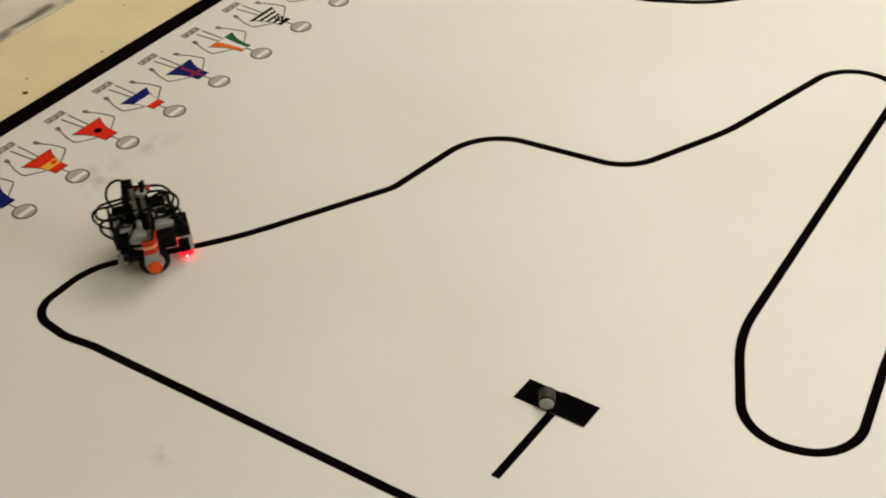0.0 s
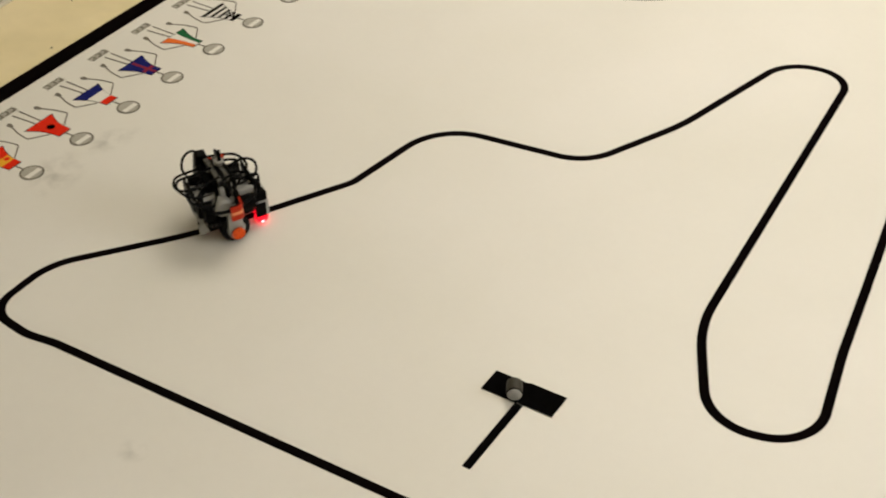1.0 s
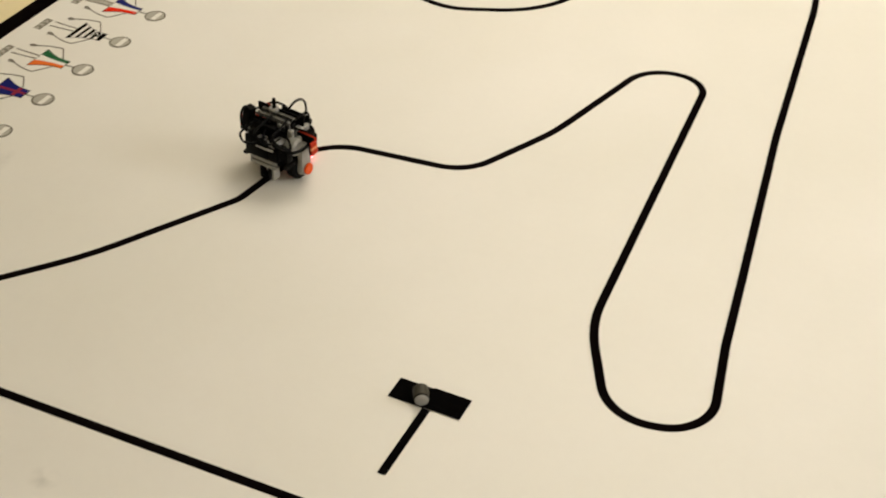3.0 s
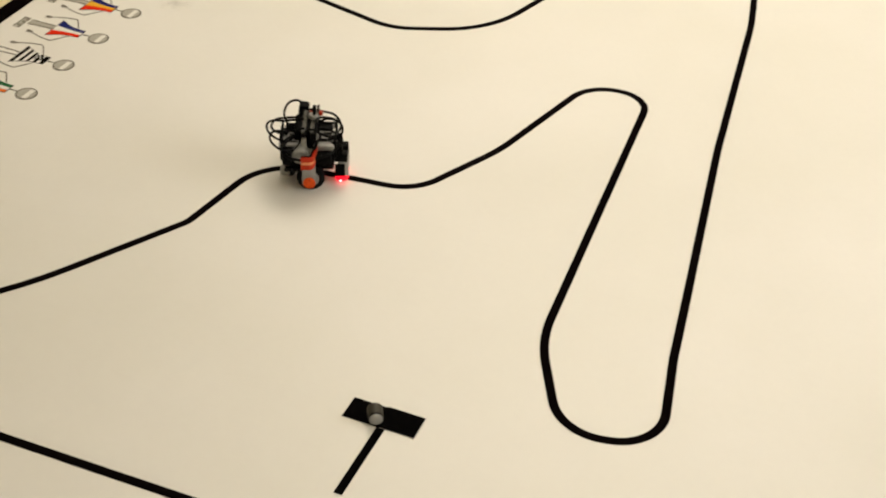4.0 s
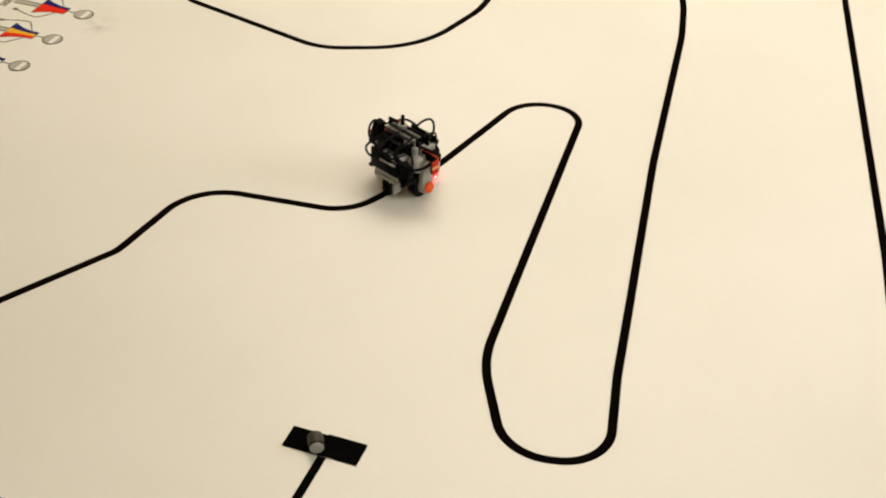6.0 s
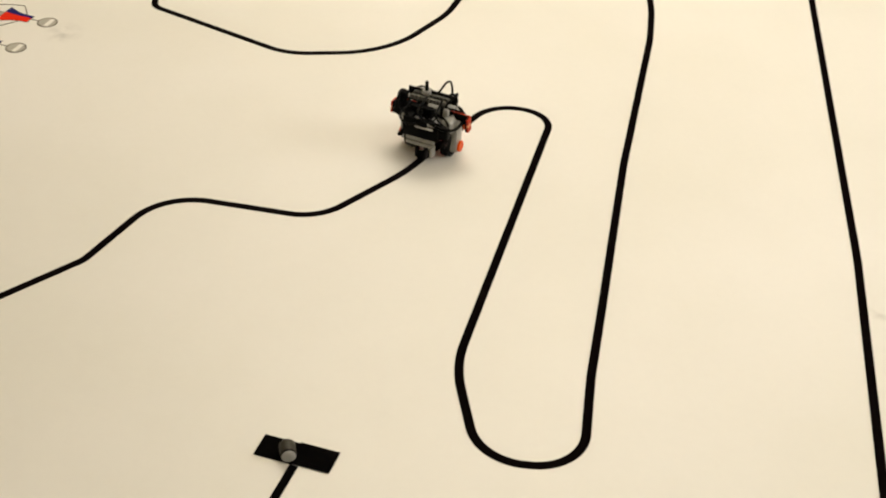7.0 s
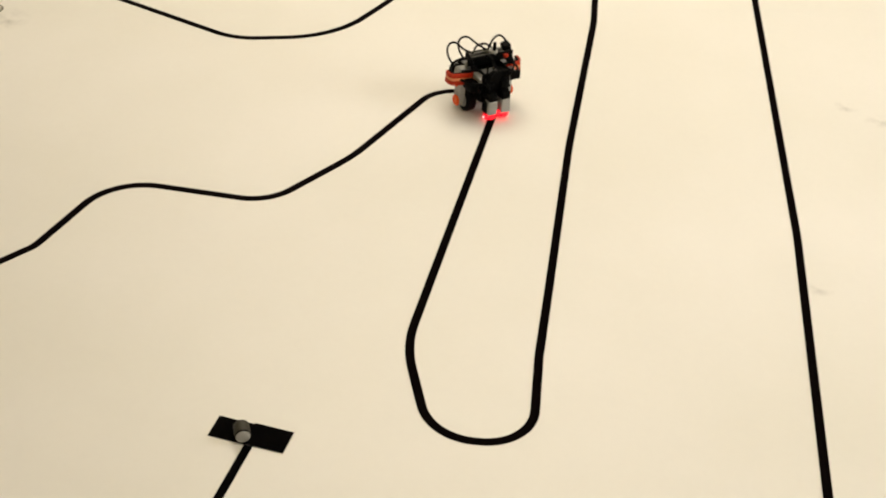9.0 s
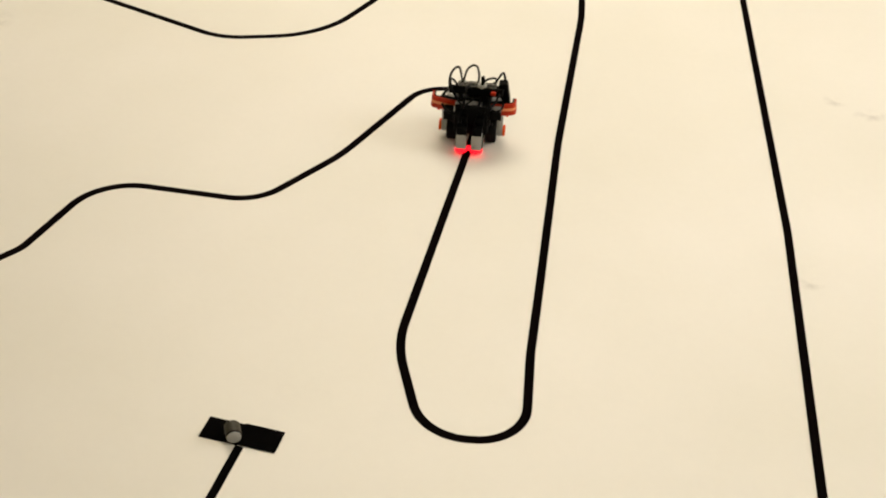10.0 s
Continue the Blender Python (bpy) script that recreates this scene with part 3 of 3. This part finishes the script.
# emissive piece in place of the red glow between the sensors
rp("glow_between", box(0.062, 0.068, -0.0042, 0.0042, 0.012, 0.022, 0.0015, 2), M_LED_GLOW)

# red wings: thin banded panels that reach out sideways and bend back
def wing_line(s, inset):
    pts = [(0.013 - inset, 0.034), (0.0115 - inset, 0.056), (0.0095 - inset, 0.075 - inset)]
    for k in range(1, 6):
        a = radians(15 + 18 * k)
        pts.append((-0.002 + (0.012 - inset) * math.cos(a), 0.077 + (0.013 - inset) * math.sin(a)))
    pts.append((-0.014, 0.0900 - inset))
    return [Vector((x, y * s)) for x, y in pts]


for s in (-1, 1):
    wing = rp("wing", merged(ribbon(wing_line(s, 0), 0.0036, 0.0640, 0.0740), ribbon(wing_line(s, 0), 0.0036, 0.0802, 0.0895)), M_WING, "red banded wing panel", pose(0, 0, 0, 4 * s, 0, 0))
    rp("stripe", ribbon(wing_line(s, 0), 0.0032, 0.0742, 0.0800), M_STRIPE, "pale orange stripe", parent=wing)
    rp("backing", ribbon(wing_line(s, 0.0038), 0.0032, 0.0645, 0.0900), M_BLACK, "black backing", parent=wing)
    rp("peg", moved(disc(0.0028, 0.010, 12, 0.0006), pose(0.006, 0.074 * s, 0.059)), M_HUB, parent=wing)
    rp("clip", ribbon(wing_line(s, 0)[:3], 0.0064, 0.0900, 0.0914), M_BLACK, "black clip along the top edge", pose(0, 0, 0, 4 * s, 0, 0), wing)
    rp("wing_arm", box(-0.006, 0.006, 0.042 * s - 0.014, 0.042 * s + 0.014, 0.070, 0.080, 0.0015, 2), M_BLACK)

# rear frame and caster
for z in (0.041, 0.052):
    rp("rear_beam", beam(8), M_WHITEPL, "white studless beam", pose(-0.052, 0, z, 0, 0, 90))
rp("rear_black_block", box(-0.058, -0.032, -0.037, 0.037, 0.056, 0.0860, 0.003, 3), M_BLACK, "black rear block")
rp("rear_wall", box(-0.0600, -0.0550, -0.016, 0.036, 0.0580, 0.1000, 0.0015, 2), M_BLACK, "black upright rear plate")
rp("rear_side_block", box(-0.052, -0.035, -0.058, -0.0375, 0.0600, 0.0840, 0.003, 2), M_BLACK, "black block behind the motor")
rp("rear_rail", box(-0.0615, -0.0575, -0.030, 0.010, 0.0810, 0.0850, 0.0012, 2), M_GREY)
rp("rear_foot", box(-0.060, -0.042, -0.030, -0.024, 0.018, 0.040, 0.0018, 2), M_WHITEPL, "white rear foot plate")
for s in (-1, 1):
    rp("caster_fork", box(-0.052, -0.036, 0.010 * s - 0.002, 0.010 * s + 0.002, 0.006, 0.040, 0.0018, 2), M_DARK, "dark caster fork")
rp("caster_wheel", moved(lathe([(0.0, -0.007), (0.008, -0.007), (0.0098, -0.004), (0.0098, 0.004), (0.008, 0.007), (0.0, 0.007)], 24), pose(-0.044, 0, 0.0098, 90, 0, 0)), M_BLACK)
rp("belly_frame", box(-0.044, 0.024, -0.027, 0.027, 0.034, 0.060, 0.003, 2), M_BLACK, "black belly frame")

# cables
C = 0.0023
CABLES = [
    [(-0.040, -0.054, 0.086), (-0.058, -0.057, 0.098), (-0.071, -0.054, 0.110), (-0.074, -0.046, 0.120), (-0.064, -0.038, 0.125), (-0.040, -0.031, 0.120), (-0.010, -0.026, 0.125)],
    [(-0.045, -0.026, 0.0925), (-0.066, -0.027, 0.102), (-0.080, -0.023, 0.114), (-0.083, -0.013, 0.123), (-0.074, -0.003, 0.126), (-0.050, 0.004, 0.122), (-0.014, 0.006, 0.126)],
    [(-0.046, 0.006, 0.0915), (-0.068, 0.010, 0.092), (-0.079, 0.022, 0.097), (-0.072, 0.036, 0.104), (-0.054, 0.040, 0.106), (-0.026, 0.034, 0.112)],
    [(-0.048, 0.030, 0.098), (-0.055, 0.042, 0.112), (-0.053, 0.048, 0.124), (-0.046, 0.052, 0.133), (-0.036, 0.055, 0.137), (-0.026, 0.058, 0.134), (-0.020, 0.060, 0.124)],
    [(0.012, -0.004, 0.122), (0.020, -0.010, 0.132), (0.031, -0.012, 0.138), (0.044, -0.013, 0.138), (0.055, -0.013, 0.132), (0.061, -0.014, 0.122), (0.060, -0.016, 0.110), (0.052, -0.018, 0.100), (0.036, -0.014, 0.098), (0.012, 0.000, 0.100)],
    [(-0.034, -0.002, 0.0925), (-0.050, -0.022, 0.0915), (-0.052, -0.046, 0.086), (-0.038, -0.062, 0.081), (-0.012, -0.067, 0.079), (0.018, -0.060, 0.081), (0.042, -0.046, 0.083), (0.052, -0.024, 0.084)],
    [(-0.049, -0.044, 0.091), (-0.044, -0.020, 0.0935), (-0.030, -0.012, 0.095), (-0.020, -0.022, 0.096), (-0.024, -0.040, 0.092), (-0.034, -0.052, 0.086)],
    [(0.004, 0.046, 0.094), (0.014, 0.060, 0.096), (0.036, 0.058, 0.096), (0.046, 0.046, 0.096), (0.038, 0.034, 0.101), (0.014, 0.032, 0.102), (-0.012, 0.030, 0.102)],
    [(0.040, -0.004, 0.094), (0.058, -0.018, 0.104), (0.060, -0.022, 0.090), (0.056, -0.018, 0.066)],
    [(0.036, -0.022, 0.088), (0.052, -0.030, 0.096), (0.060, -0.026, 0.084), (0.058, -0.016, 0.064)],
    [(0.050, 0.015, 0.090), (0.056, 0.028, 0.100), (0.044, 0.044, 0.112), (0.022, 0.050, 0.116), (-0.010, 0.058, 0.116)],
    [(-0.050, 0.000, 0.093), (-0.036, 0.006, 0.104), (0.000, 0.012, 0.102), (0.030, 0.014, 0.100), (0.044, 0.012, 0.092), (0.050, 0.014, 0.086)],
    [(-0.008, -0.036, 0.118), (-0.007, -0.043, 0.128), (0.000, -0.047, 0.135), (0.010, -0.048, 0.136), (0.018, -0.046, 0.130), (0.021, -0.042, 0.120), (0.020, -0.036, 0.108), (0.030, -0.026, 0.100), (0.042, -0.016, 0.0955)],
]
for k, line in enumerate(CABLES):
    rp("cable", tube(line, 0.0030 if k == 5 else C), M_CABLE, "black rubber cable")


# ---- what moves ----
def motions():
    rows = [
        (0, 0.3078, -1.1681, 52.6),
        (0.5, 0.3756, -1.0833, 52.5),
        (1, 0.4299, -1.0007, 59.4),
        (1.5, 0.4881, -0.9116, 60.5),
        (2, 0.5328, -0.8248, 67.1),
        (2.5, 0.5523, -0.7413, 88.0),
        (3, 0.5668, -0.6567, 82.0),
        (3.5, 0.6124, -0.5853, 45.0),
        (4, 0.6854, -0.5428, 23.0),
        (4.5, 0.7734, -0.5235, -2.0),
        (5, 0.8517, -0.5150, 22.0),
        (5.5, 0.9131, -0.4627, 50.0),
        (6, 0.9544, -0.3777, 66.0),
        (6.5, 0.9840, -0.2854, 78.0),
        (7, 1.0075, -0.1935, 83.0),
        (7.5, 1.0333, -0.1076, 77.0),
        (8, 1.0659, -0.0272, 51.0),
        (8.5, 1.1190, 0.0104, 10.5),
        (9, 1.1803, -0.0113, -46.7),
        (9.5, 1.2072, -0.0714, -78.8),
        (10, 1.2183, -0.1511, -81.6),
    ]
    walk(robot, [(t, pose(x, y, 0, 0, 0, a)) for t, x, y, a in rows])
    for s, wheel in zip((-1, 1), WHEELS):
        spin, keys, last = 0.0, [], None
        for i in range(51):
            t = i * 0.2
            ts = [r[0] for r in rows]
            x, y, a = (float(np.interp(t, ts, [r[k] for r in rows])) for k in (1, 2, 3))
            here = (x - 0.04 * s * math.sin(radians(a)), y + 0.04 * s * math.cos(radians(a)))
            if last:
                spin += min(80.0, math.degrees(math.dist(here, last) / R))
            last = here
            keys.append((t, pose(0, 0.040 * s, R, 0, spin % 360, 0)))
        walk(wheel, keys)


motions()
